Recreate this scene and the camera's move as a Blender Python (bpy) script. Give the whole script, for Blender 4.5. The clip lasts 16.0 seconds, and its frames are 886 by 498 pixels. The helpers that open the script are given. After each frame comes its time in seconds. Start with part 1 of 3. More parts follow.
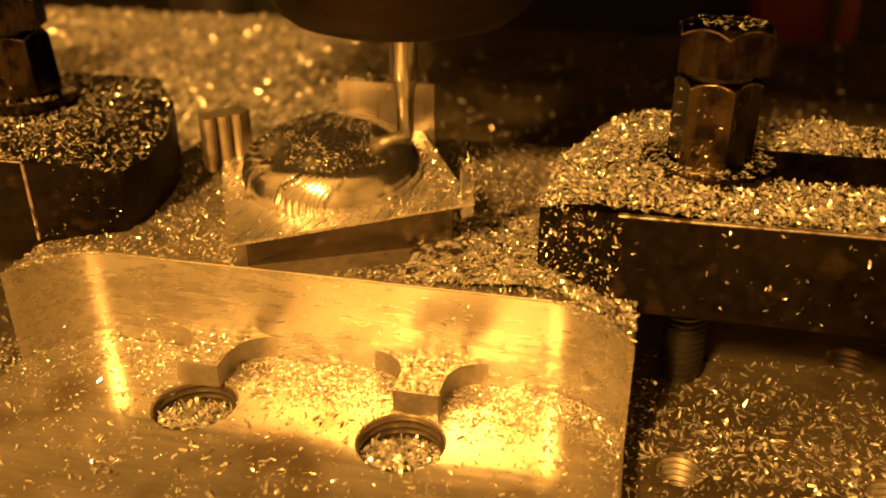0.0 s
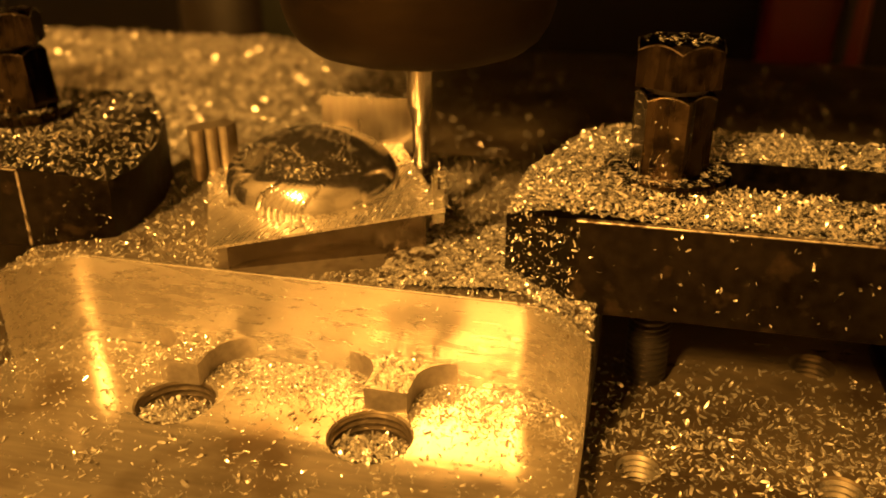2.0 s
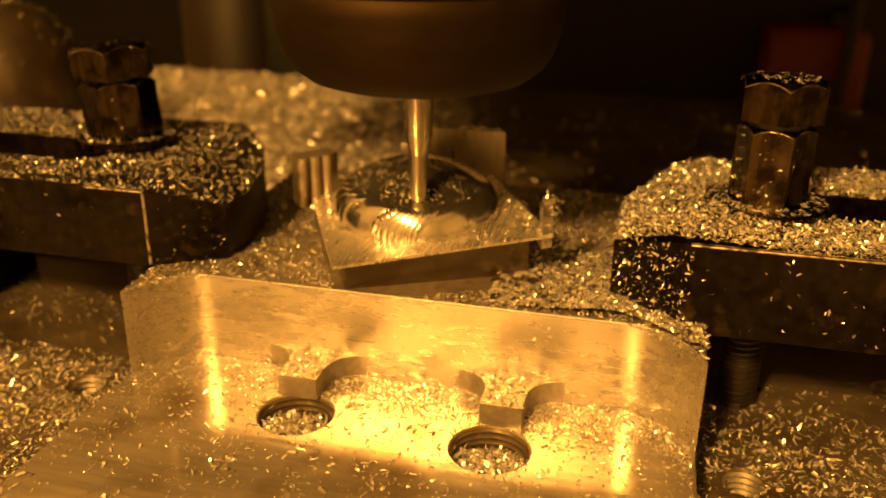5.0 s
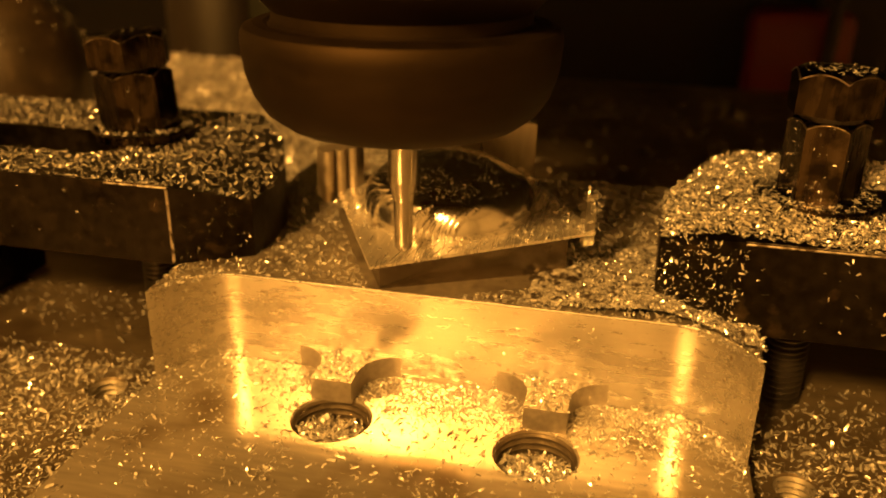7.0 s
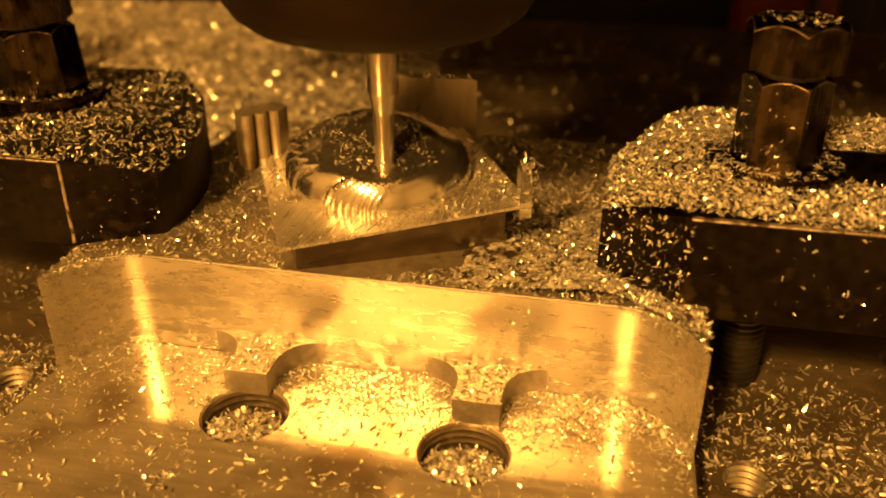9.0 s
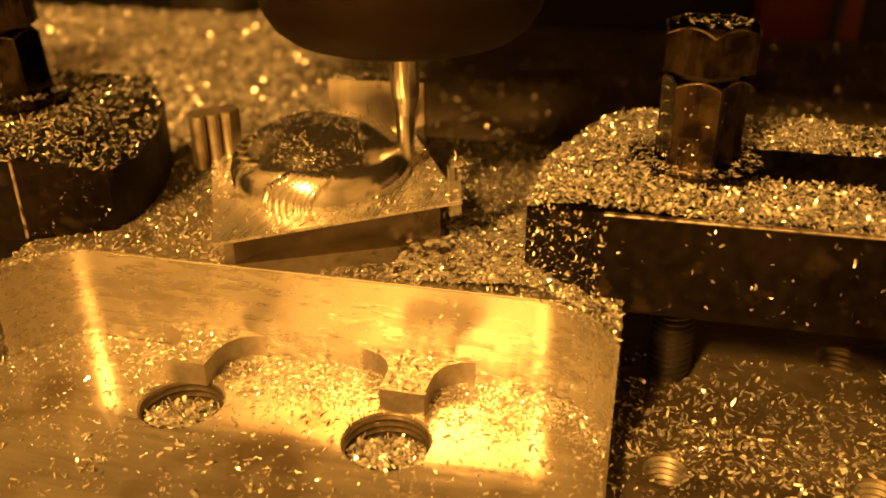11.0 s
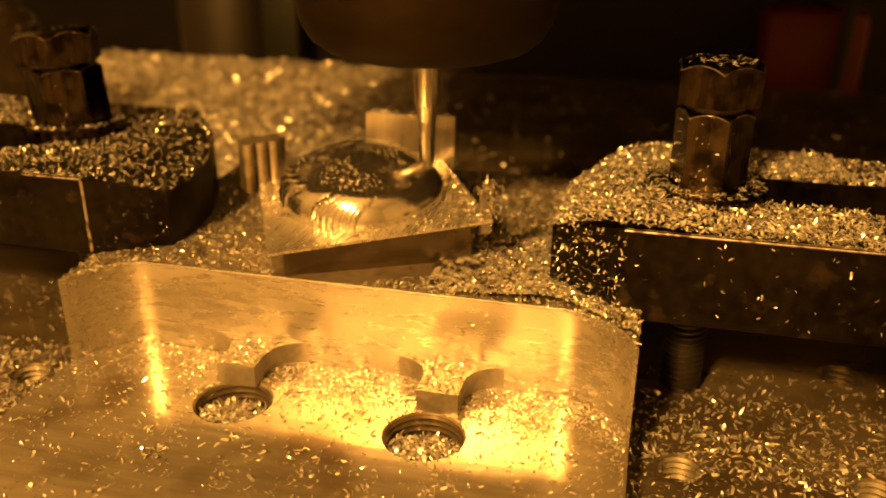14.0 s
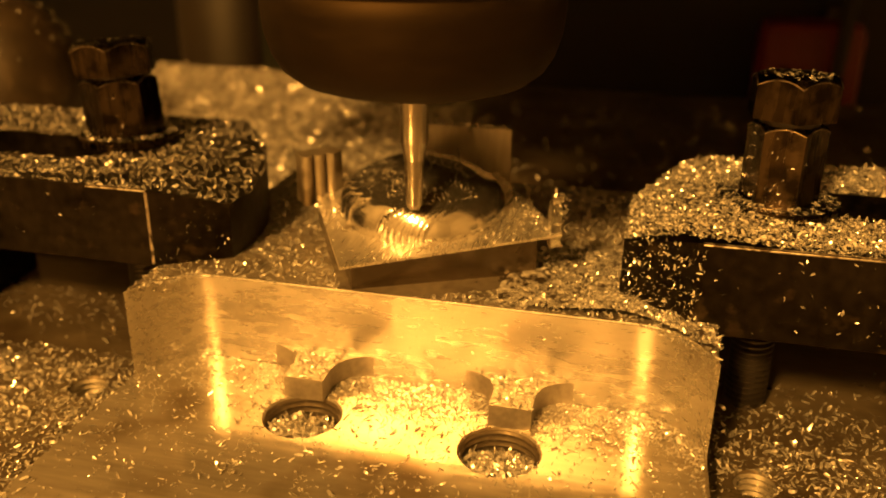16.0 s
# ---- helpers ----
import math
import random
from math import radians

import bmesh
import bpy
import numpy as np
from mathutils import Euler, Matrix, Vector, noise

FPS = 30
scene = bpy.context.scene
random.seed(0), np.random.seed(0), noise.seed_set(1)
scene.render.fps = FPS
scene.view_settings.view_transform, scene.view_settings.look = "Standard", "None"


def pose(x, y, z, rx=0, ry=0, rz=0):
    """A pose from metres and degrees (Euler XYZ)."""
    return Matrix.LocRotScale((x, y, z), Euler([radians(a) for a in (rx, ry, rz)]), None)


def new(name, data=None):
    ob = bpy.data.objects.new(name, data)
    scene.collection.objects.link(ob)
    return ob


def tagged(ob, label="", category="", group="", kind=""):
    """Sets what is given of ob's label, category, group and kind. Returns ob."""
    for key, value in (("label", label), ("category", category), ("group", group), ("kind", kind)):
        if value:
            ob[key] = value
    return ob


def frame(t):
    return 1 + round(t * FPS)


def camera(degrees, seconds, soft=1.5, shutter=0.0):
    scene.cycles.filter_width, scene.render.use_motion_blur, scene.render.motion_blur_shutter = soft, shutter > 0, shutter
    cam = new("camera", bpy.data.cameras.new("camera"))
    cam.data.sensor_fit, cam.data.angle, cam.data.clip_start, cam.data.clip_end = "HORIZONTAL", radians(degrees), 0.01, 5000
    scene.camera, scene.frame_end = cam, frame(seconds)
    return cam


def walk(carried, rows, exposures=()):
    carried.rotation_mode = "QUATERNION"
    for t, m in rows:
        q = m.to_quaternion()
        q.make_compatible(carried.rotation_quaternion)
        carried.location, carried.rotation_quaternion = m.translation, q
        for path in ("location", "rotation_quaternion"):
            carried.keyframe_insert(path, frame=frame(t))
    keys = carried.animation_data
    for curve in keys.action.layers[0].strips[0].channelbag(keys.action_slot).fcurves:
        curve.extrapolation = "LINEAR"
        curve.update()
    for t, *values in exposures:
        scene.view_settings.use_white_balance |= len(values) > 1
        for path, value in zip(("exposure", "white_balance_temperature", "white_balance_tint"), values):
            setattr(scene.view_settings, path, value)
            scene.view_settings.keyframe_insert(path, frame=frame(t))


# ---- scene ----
# seconds, camera tilt, lean and turn in degrees, table shift x and y in millimetres
ROWS = [
    (0.0, 64.08, 0.19, 13.04, -0.00, -0.00),
    (0.5, 64.32, 0.32, 13.33, -3.66, 0.41),
    (1.0, 64.50, 0.35, 13.44, -6.05, 0.52),
    (1.5, 64.85, 0.30, 13.50, -9.57, 1.88),
    (2.0, 65.62, 0.12, 13.61, -7.85, 5.67),
    (2.5, 66.47, -0.08, 13.65, -5.49, 9.37),
    (3.0, 67.00, -0.26, 13.74, -3.33, 13.00),
    (3.5, 67.81, -0.56, 13.88, 0.21, 17.34),
    (4.0, 68.53, -0.67, 13.96, 3.51, 18.82),
    (4.5, 68.56, -0.69, 13.92, 6.87, 19.15),
    (5.0, 68.39, -0.65, 13.89, 10.07, 18.76),
    (5.2, 68.35, -0.65, 13.68, 11.93, 18.82),
    (6.3, 67.75, -0.74, 13.15, 19.5, 17.4),
    (7.3, 66.80, -0.80, 12.86, 20.92, 12.09),
    (7.5, 66.25, -0.69, 12.72, 19.83, 9.70),
    (8.0, 65.26, -0.58, 12.49, 18.49, 6.10),
    (8.5, 64.36, -0.38, 12.16, 16.21, 1.33),
    (9.0, 63.33, -0.21, 11.93, 13.24, -2.57),
    (9.2, 63.06, -0.21, 11.91, 11.96, -2.27),
    (10.2, 63.30, 0.05, 12.55, 4.6, -2.4),
    (11.3, 64.17, 0.29, 13.33, -4.14, -0.14),
    (11.5, 64.27, 0.33, 13.38, -4.96, 0.01),
    (12.0, 64.54, 0.33, 13.41, -8.39, 0.67),
    (12.5, 65.14, 0.17, 13.50, -8.43, 3.56),
    (13.0, 66.08, -0.05, 13.60, -5.64, 7.83),
    (13.5, 66.56, -0.25, 13.52, -3.37, 10.89),
    (14.0, 67.34, -0.43, 13.66, -0.47, 15.13),
    (14.5, 68.07, -0.55, 13.79, 2.60, 17.45),
    (15.0, 68.31, -0.57, 13.74, 5.86, 17.82),
    (15.5, 68.22, -0.60, 13.80, 8.98, 17.92),
    (16.0, 68.08, -0.66, 13.61, 12.65, 17.27),
]
MM = 0.001
EYE = (0.0, 0.0, 91.7 * MM)
cam = camera(55.5, 16.0, soft=1.8)
cam.data.dof.use_dof = True
cam.data.dof.focus_distance = 0.142
cam.data.dof.aperture_fstop = 17.0
walk(cam, [(t, pose(*EYE, rx, ry, rz)) for t, rx, ry, rz, _, _ in ROWS])

# ---- light ----
world = bpy.data.worlds.new("room_dusk")
scene.world = world
world.use_nodes = True
world.node_tree.nodes["Background"].inputs[0].default_value = (0.10, 0.045, 0.008, 1)
world.node_tree.nodes["Background"].inputs[1].default_value = 0.5
lamp_data = bpy.data.lights.new("work_lamp_light", "POINT")
lamp_data.shadow_soft_size = 0.055
lamp_data.energy = 80.0
lamp_data.color = (1.0, 0.44, 0.075)
work_lamp_light = new("work_lamp_light", lamp_data)
work_lamp_light.location = (-0.235, -0.60, 0.57)


# ---- materials ----
def material(name, colour, metal, rough, grain=0.0, scale=400.0, spots=None, bump=0.0, stretch=(1, 1, 1), vary=0.0, rough_vary=0.0):
    """A surface with grain at two scales; spots: (colour, scale, low, high) lays stains over it."""
    m = bpy.data.materials.new(name)
    m.use_nodes = True
    t = m.node_tree
    b = t.nodes["Principled BSDF"]
    b.inputs["Metallic"].default_value, b.inputs["Roughness"].default_value = metal, rough
    where = t.nodes.new("ShaderNodeTexCoord")
    turn = t.nodes.new("ShaderNodeMapping")
    turn.inputs["Scale"].default_value = stretch
    t.links.new(where.outputs["Object"], turn.inputs["Vector"])
    fine, broad = t.nodes.new("ShaderNodeTexNoise"), t.nodes.new("ShaderNodeTexNoise")
    for n, s in ((fine, scale), (broad, scale * 0.12)):
        n.inputs["Scale"].default_value, n.inputs["Detail"].default_value = s, 4
        t.links.new(turn.outputs["Vector"], n.inputs["Vector"])
    mix = t.nodes.new("ShaderNodeMix")
    mix.data_type = "RGBA"
    both = t.nodes.new("ShaderNodeMath")
    both.operation = "MULTIPLY_ADD"
    t.links.new(fine.outputs["Fac"], both.inputs[0])
    both.inputs[1].default_value = 0.5
    half = t.nodes.new("ShaderNodeMath")
    half.operation = "MULTIPLY"
    half.inputs[1].default_value = 0.5
    t.links.new(broad.outputs["Fac"], half.inputs[0])
    t.links.new(half.outputs[0], both.inputs[2])
    ramp = t.nodes.new("ShaderNodeMapRange")
    ramp.inputs["From Min"].default_value, ramp.inputs["From Max"].default_value = 0.32, 0.68
    t.links.new(both.outputs[0], ramp.inputs["Value"])
    t.links.new(ramp.outputs["Result"], mix.inputs["Factor"])
    mix.inputs["A"].default_value = (*[c * (1 - grain) for c in colour], 1)
    mix.inputs["B"].default_value = (*[min(1, c * (1 + grain)) for c in colour], 1)
    last = mix.outputs["Result"]
    if spots:
        tint, size, low, high = spots
        cells = t.nodes.new("ShaderNodeTexNoise")
        cells.inputs["Scale"].default_value, cells.inputs["Detail"].default_value = size, 6
        t.links.new(where.outputs["Object"], cells.inputs["Vector"])
        edge = t.nodes.new("ShaderNodeMapRange")
        edge.inputs["From Min"].default_value, edge.inputs["From Max"].default_value = low, high
        t.links.new(cells.outputs["Fac"], edge.inputs["Value"])
        over = t.nodes.new("ShaderNodeMix")
        over.data_type = "RGBA"
        t.links.new(edge.outputs["Result"], over.inputs["Factor"])
        t.links.new(last, over.inputs["A"])
        over.inputs["B"].default_value = (*tint, 1)
        last = over.outputs["Result"]
    if vary:
        info = t.nodes.new("ShaderNodeNewGeometry")
        bright = t.nodes.new("ShaderNodeMapRange")
        bright.inputs["To Min"].default_value, bright.inputs["To Max"].default_value = 1 - vary, 1.0
        t.links.new(info.outputs["Random Per Island"], bright.inputs["Value"])
        shade = t.nodes.new("ShaderNodeMix")
        shade.data_type, shade.blend_type = "RGBA", "MULTIPLY"
        shade.inputs["Factor"].default_value = 1
        t.links.new(last, shade.inputs["A"])
        t.links.new(bright.outputs["Result"], shade.inputs["B"])
        last = shade.outputs["Result"]
    t.links.new(last, b.inputs["Base Color"])
    if rough_vary:
        worn = t.nodes.new("ShaderNodeMapRange")
        worn.inputs["To Min"].default_value, worn.inputs["To Max"].default_value = max(0.02, rough - rough_vary), rough + rough_vary
        t.links.new(ramp.outputs["Result"], worn.inputs["Value"])
        t.links.new(worn.outputs["Result"], b.inputs["Roughness"])
    if bump:
        relief = t.nodes.new("ShaderNodeBump")
        relief.inputs["Strength"].default_value, relief.inputs["Distance"].default_value = bump, 0.0003
        t.links.new(both.outputs[0], relief.inputs["Height"])
        t.links.new(relief.outputs["Normal"], b.inputs["Normal"])
    return m


MILLED = material("milled_aluminium", (0.45, 0.43, 0.385), 0.82, 0.28, 0.14, 900, ((0.22, 0.18, 0.13), 800, 0.66, 0.74), 0.18, (0.25, 1, 1.2), rough_vary=0.11)
PLATE = material("worn_aluminium_plate", (0.19, 0.16, 0.115), 0.62, 0.33, 0.30, 700, ((0.08, 0.06, 0.04), 45, 0.42, 0.66), 0.34, (0.3, 1, 1), rough_vary=0.09)
STRIP = material("milled_floor", (0.42, 0.39, 0.34), 0.62, 0.16, 0.30, 700, ((0.22, 0.18, 0.13), 60, 0.50, 0.70), 0.16, (0.12, 1, 1), rough_vary=0.07)
# darker aluminium: the dim reflection on top and post is painted in
DIMMED = material("dimmed_aluminium", (0.40, 0.36, 0.30), 0.75, 0.36, 0.30, 600, ((0.16, 0.13, 0.09), 90, 0.50, 0.66), 0.30, rough_vary=0.10)
BRIGHT = material("freshly_cut_aluminium", (0.76, 0.74, 0.69), 0.97, 0.18, 0.10, 1200, None, 0.12, (1, 1, 3), rough_vary=0.06)
SLAB = material("fly_cut_aluminium", (0.74, 0.71, 0.65), 0.82, 0.30, 0.30, 900, ((0.30, 0.25, 0.18), 120, 0.58, 0.70), 0.6, (1.6, 0.12, 1), rough_vary=0.12)
BODY = material("dull_cut_aluminium", (0.40, 0.37, 0.32), 0.85, 0.34, 0.20, 800, None, 0.20, (1, 1, 0.2), rough_vary=0.08)
# dark colour stands in for the shade beneath the overhanging slab
SHADE = material("shaded_lower_body", (0.15, 0.125, 0.095), 0.9, 0.22, 0.2, 500, None, 0.2, rough_vary=0.06)
# hole linings carry the shade inside the holes as a darker colour
BORE = material("shaded_bore", (0.20, 0.17, 0.13), 0.85, 0.36, 0.25, 700, None, 0.3, rough_vary=0.08)
BLACK_STEEL = material("black_oxide_steel", (0.021, 0.017, 0.013), 1.0, 0.44, 0.45, 500, ((0.070, 0.052, 0.034), 220, 0.60, 0.75), 0.35, rough_vary=0.12)
WORN_EDGE = material("worn_steel_edge", (0.50, 0.46, 0.40), 0.9, 0.38, 0.3, 900, ((0.10, 0.08, 0.06), 500, 0.5, 0.62), 0.3)
BOLT_STEEL = material("oiled_bolt_steel", (0.060, 0.044, 0.028), 1.0, 0.24, 0.45, 600, ((0.020, 0.015, 0.010), 240, 0.46, 0.60), 0.55, (1, 1, 0.15), rough_vary=0.14)
RUBBED = material("rubbed_bolt_edge", (0.32, 0.27, 0.21), 1.0, 0.32, 0.5, 700, ((0.05, 0.04, 0.03), 420, 0.46, 0.58), 0.4)
KNOB = material("dusty_knob", (0.026, 0.017, 0.009), 0.2, 0.5, 0.5, 120, ((0.05, 0.035, 0.02), 130, 0.58, 0.68), 0.5)
THREAD = material("thread_steel", (0.07, 0.062, 0.055), 0.8, 0.35, 0.2, 500)
CHIP = material("aluminium_chip", (0.97, 0.96, 0.93), 0.78, 0.27, 0.05, 1500, vary=0.30)
HEAP = material("packed_chips", (0.70, 0.67, 0.62), 0.55, 0.36, 0.6, 1100, ((0.07, 0.055, 0.04), 620, 0.46, 0.56), 1.0, rough_vary=0.18)
BED = material("bed_of_chips", (0.80, 0.78, 0.73), 0.50, 0.34, 0.6, 500, ((0.10, 0.08, 0.055), 330, 0.47, 0.58), 1.0, rough_vary=0.18)
# rough-cut tabs, coloured darker for the dark bores mirrored in them
TAB = material("darkened_rough_cut", (0.36, 0.33, 0.285), 0.8, 0.42, 0.25, 900, None, 0.35, rough_vary=0.08)
SPINDLE = material("spindle_steel", (0.030, 0.021, 0.012), 1.0, 0.62, 0.2, 200, None, 0.08, (1, 1, 4), rough_vary=0.06)
CUTTER = material("carbide_cutter", (0.50, 0.47, 0.43), 1.0, 0.26, 0.10, 600, None, 0.05, (1, 1, 0.1))
DARK_PAINT = material("dark_machine_paint", (0.007, 0.006, 0.005), 0.0, 0.6, 0.2, 60, None, 0.1)
CAST = material("cast_iron", (0.06, 0.055, 0.05), 0.3, 0.6, 0.3, 150, None, 0.4)
RED = material("red_plastic", (0.13, 0.004, 0.0025), 0.0, 0.5, 0.1, 80)
# green and ochre taken near black to paint in the background's shadow
GREEN = material("shadowed_green", (0.004, 0.006, 0.002), 0.0, 0.5, 0.15, 60)
OCHRE = material("shadowed_ochre", (0.006, 0.0025, 0.001), 0.0, 0.55, 0.15, 60)
# pale surface for unseen walls, added to bounce fill light
BOUNCE_WALL = material("pale_bounce_wall", (0.55, 0.52, 0.47), 0.0, 0.9, 0.15, 8, None, 0.3)
# near-black back wall paints the unlit depth behind the machine
DARK_WALL = material("blackened_back_wall", (0.006, 0.005, 0.0045), 0.0, 0.95, 0.3, 12, None, 0.4, (1, 1, 0.1))

# ---- building helpers ----
CARRIED = []


def thing(name, at, label, category, group="", kind="", rides=True):
    """An empty at a thing's base, in millimetres; what rides goes with the table."""
    e = tagged(new(name), label, category, group, kind)
    e.location = Vector(at) * MM
    if rides:
        CARRIED.append(e)
    return e


def part(name, bm, mat, parent=None, label="", smooth=30.0):
    """One mesh from a bmesh in millimetres of the place, under its thing."""
    root, off = parent, Vector((0, 0, 0))
    while root is not None:
        off += root.location
        root = root.parent
    bm.transform(Matrix.Diagonal((MM, MM, MM, 1)))
    bm.transform(Matrix.Translation(-off))
    bmesh.ops.recalc_face_normals(bm, faces=bm.faces)
    me = bpy.data.meshes.new(name)
    if smooth:
        for f in bm.faces:
            f.smooth = True
        for e in bm.edges:
            e.smooth = len(e.link_faces) == 2 and e.calc_face_angle(0) < radians(smooth)
    bm.to_mesh(me)
    bm.free()
    me.materials.append(mat)
    ob = new(name, me)
    if parent is not None:
        ob.parent = parent
    if label:
        ob["label"] = label
    return ob


def soften(bm, width, segments=2, angle=25):
    edges = [e for e in bm.edges if len(e.link_faces) == 2 and e.calc_face_angle(0) > radians(angle)]
    bmesh.ops.bevel(bm, geom=edges, offset=width, segments=segments, affect="EDGES", profile=0.5, clamp_overlap=True)
    return bm


def box(x0, x1, y0, y1, z0, z1, bevel=0.0):
    bm = bmesh.new()
    bmesh.ops.create_cube(bm, size=1)
    for v in bm.verts:
        v.co = ((x0 + x1) / 2 + v.co.x * (x1 - x0), (y0 + y1) / 2 + v.co.y * (y1 - y0), (z0 + z1) / 2 + v.co.z * (z1 - z0))
    return soften(bm, bevel) if bevel else bm


def prism(outline, z0, z1, bevel=0.0, top=None):
    """An outline in plan pulled up from z0 to z1, or to top(x, y)."""
    bm = bmesh.new()
    low = [bm.verts.new((x, y, z0)) for x, y in outline]
    high = [bm.verts.new((x, y, top(x, y) if top else z1)) for x, y in outline]
    bm.faces.new(low[::-1])
    bm.faces.new(high)
    n = len(outline)
    for i in range(n):
        bm.faces.new((low[i], low[(i + 1) % n], high[(i + 1) % n], high[i]))
    return soften(bm, bevel) if bevel else bm


def lathe(profile, at, n=48):
    """A profile of (radius, z) turned about the upright axis at (x, y)."""
    bm = bmesh.new()
    rings = []
    for r, z in profile:
        if r <= 0:
            rings.append([bm.verts.new((at[0], at[1], z))])
        else:
            rings.append([bm.verts.new((at[0] + r * math.cos(2 * math.pi * i / n), at[1] + r * math.sin(2 * math.pi * i / n), z)) for i in range(n)])
    for a, b in zip(rings, rings[1:]):
        for i in range(n):
            j = (i + 1) % n
            if len(a) == 1 and len(b) > 1:
                bm.faces.new((a[0], b[j], b[i]))
            elif len(b) == 1 and len(a) > 1:
                bm.faces.new((a[i], a[j], b[0]))
            elif len(a) > 1:
                bm.faces.new((a[i], a[j], b[j], b[i]))
    return bm


def hexagon(at, flats, z0, z1, turn=0.0, chamfer=0.9):
    """A hexagon head or nut whose corners are turned off at the top."""
    bm = bmesh.new()
    r = flats / math.sqrt(3)
    n = 36
    levels = []
    for z, cut in ((z0, 0), (z1 - chamfer, 0), (z1, 1)):
        ring = []
        for i in range(n):
            a = 2 * math.pi * i / n
            side = (a + math.pi / 6) % (math.pi / 3) - math.pi / 6
            rr = (flats / 2) / math.cos(side)
            zz = z
            if cut:
                rr = flats / 2 * 0.94
            elif z > z0:
                zz = z1 - chamfer * (rr - flats / 2) / (r - flats / 2) - 0.1
            ring.append(bm.verts.new((at[0] + rr * math.cos(a + turn), at[1] + rr * math.sin(a + turn), zz)))
        levels.append(ring)
    for a, b in zip(levels, levels[1:]):
        for i in range(n):
            bm.faces.new((a[i], a[(i + 1) % n], b[(i + 1) % n], b[i]))
    bm.faces.new(levels[0][::-1])
    bm.faces.new(levels[-1])
    return bm


def screw(at, r, z0, z1, pitch=1.25, depth=0.7, n=24):
    """A threaded stud: a helical ridge round a core."""
    bm = bmesh.new()
    steps = int((z1 - z0) / pitch * n)
    rows = []
    for i in range(steps + 1):
        a = 2 * math.pi * i / n
        z = z0 + pitch * i / n
        rows.append([bm.verts.new((at[0] + q * math.cos(a), at[1] + q * math.sin(a), min(z + dz, z1 + pitch))) for q, dz in ((r - depth, 0), (r, pitch * 0.35), (r, pitch * 0.55), (r - depth, pitch * 0.95))])
    for a, b in zip(rows, rows[1:]):
        for k in range(3):
            bm.faces.new((a[k], b[k], b[k + 1], a[k + 1]))
    core = lathe([(0, z0), (r - depth * 0.9, z0), (r - depth * 0.9, z1), (0, z1)], at, n)
    me = bpy.data.meshes.new("core")
    core.to_mesh(me)
    core.free()
    bm.from_mesh(me)
    bpy.data.meshes.remove(me)
    return bm


def tube(path, r, n=8):
    """A round ridge along a path of points."""
    bm = bmesh.new()
    rings = []
    pts = [Vector(p) for p in path]
    for i, p in enumerate(pts):
        way = (pts[min(i + 1, len(pts) - 1)] - pts[max(i - 1, 0)]).normalized()
        side = way.orthogonal().normalized()
        up = way.cross(side)
        if i and (rings[-1][0].co - pts[i - 1]).dot(side) < 0:
            side, up = -side, -up
        rings.append([bm.verts.new(p + r * (side * math.cos(2 * math.pi * k / n) + up * math.sin(2 * math.pi * k / n))) for k in range(n)])
    for a, b in zip(rings, rings[1:]):
        for k in range(n):
            bm.faces.new((a[k], a[(k + 1) % n], b[(k + 1) % n], b[k]))
    bm.faces.new(rings[0][::-1])
    bm.faces.new(rings[-1])
    return bm


def rod(a, b, r, n=8):
    """A thin round bar from a to b."""
    bm = bmesh.new()
    a, b = Vector(a), Vector(b)
    turn = (b - a).to_track_quat("Z", "Y").to_matrix().to_4x4()
    bmesh.ops.create_cone(bm, cap_ends=True, segments=n, radius1=r, radius2=r, depth=(b - a).length)
    bm.transform(Matrix.Translation((a + b) / 2) @ turn)
    return bm


def joined(*parts):
    bm = parts[0]
    for p in parts[1:]:
        me = bpy.data.meshes.new("joined")
        p.to_mesh(me)
        p.free()
        bm.from_mesh(me)
        bpy.data.meshes.remove(me)
    return bm


def arc(cx, cy, r, a0, a1, n):
    return [(cx + r * math.cos(radians(a0 + (a1 - a0) * i / n)), cy + r * math.sin(radians(a0 + (a1 - a0) * i / n))) for i in range(n + 1)]


# ---- the machine's table, a plate with counterbores and tapped holes ----
FLOOR = 6.7
BORES = [(-67.0, 103.4, 6.9), (-30.6, 101.5, 6.9)]
TAPS = [(-118.0, 111.8, 3.7), (12.8, 112.6, 3.7), (44.9, 113.6, 3.7), (-108.5, 78.0, 3.7), (45.9, 152.6, 4.2)]


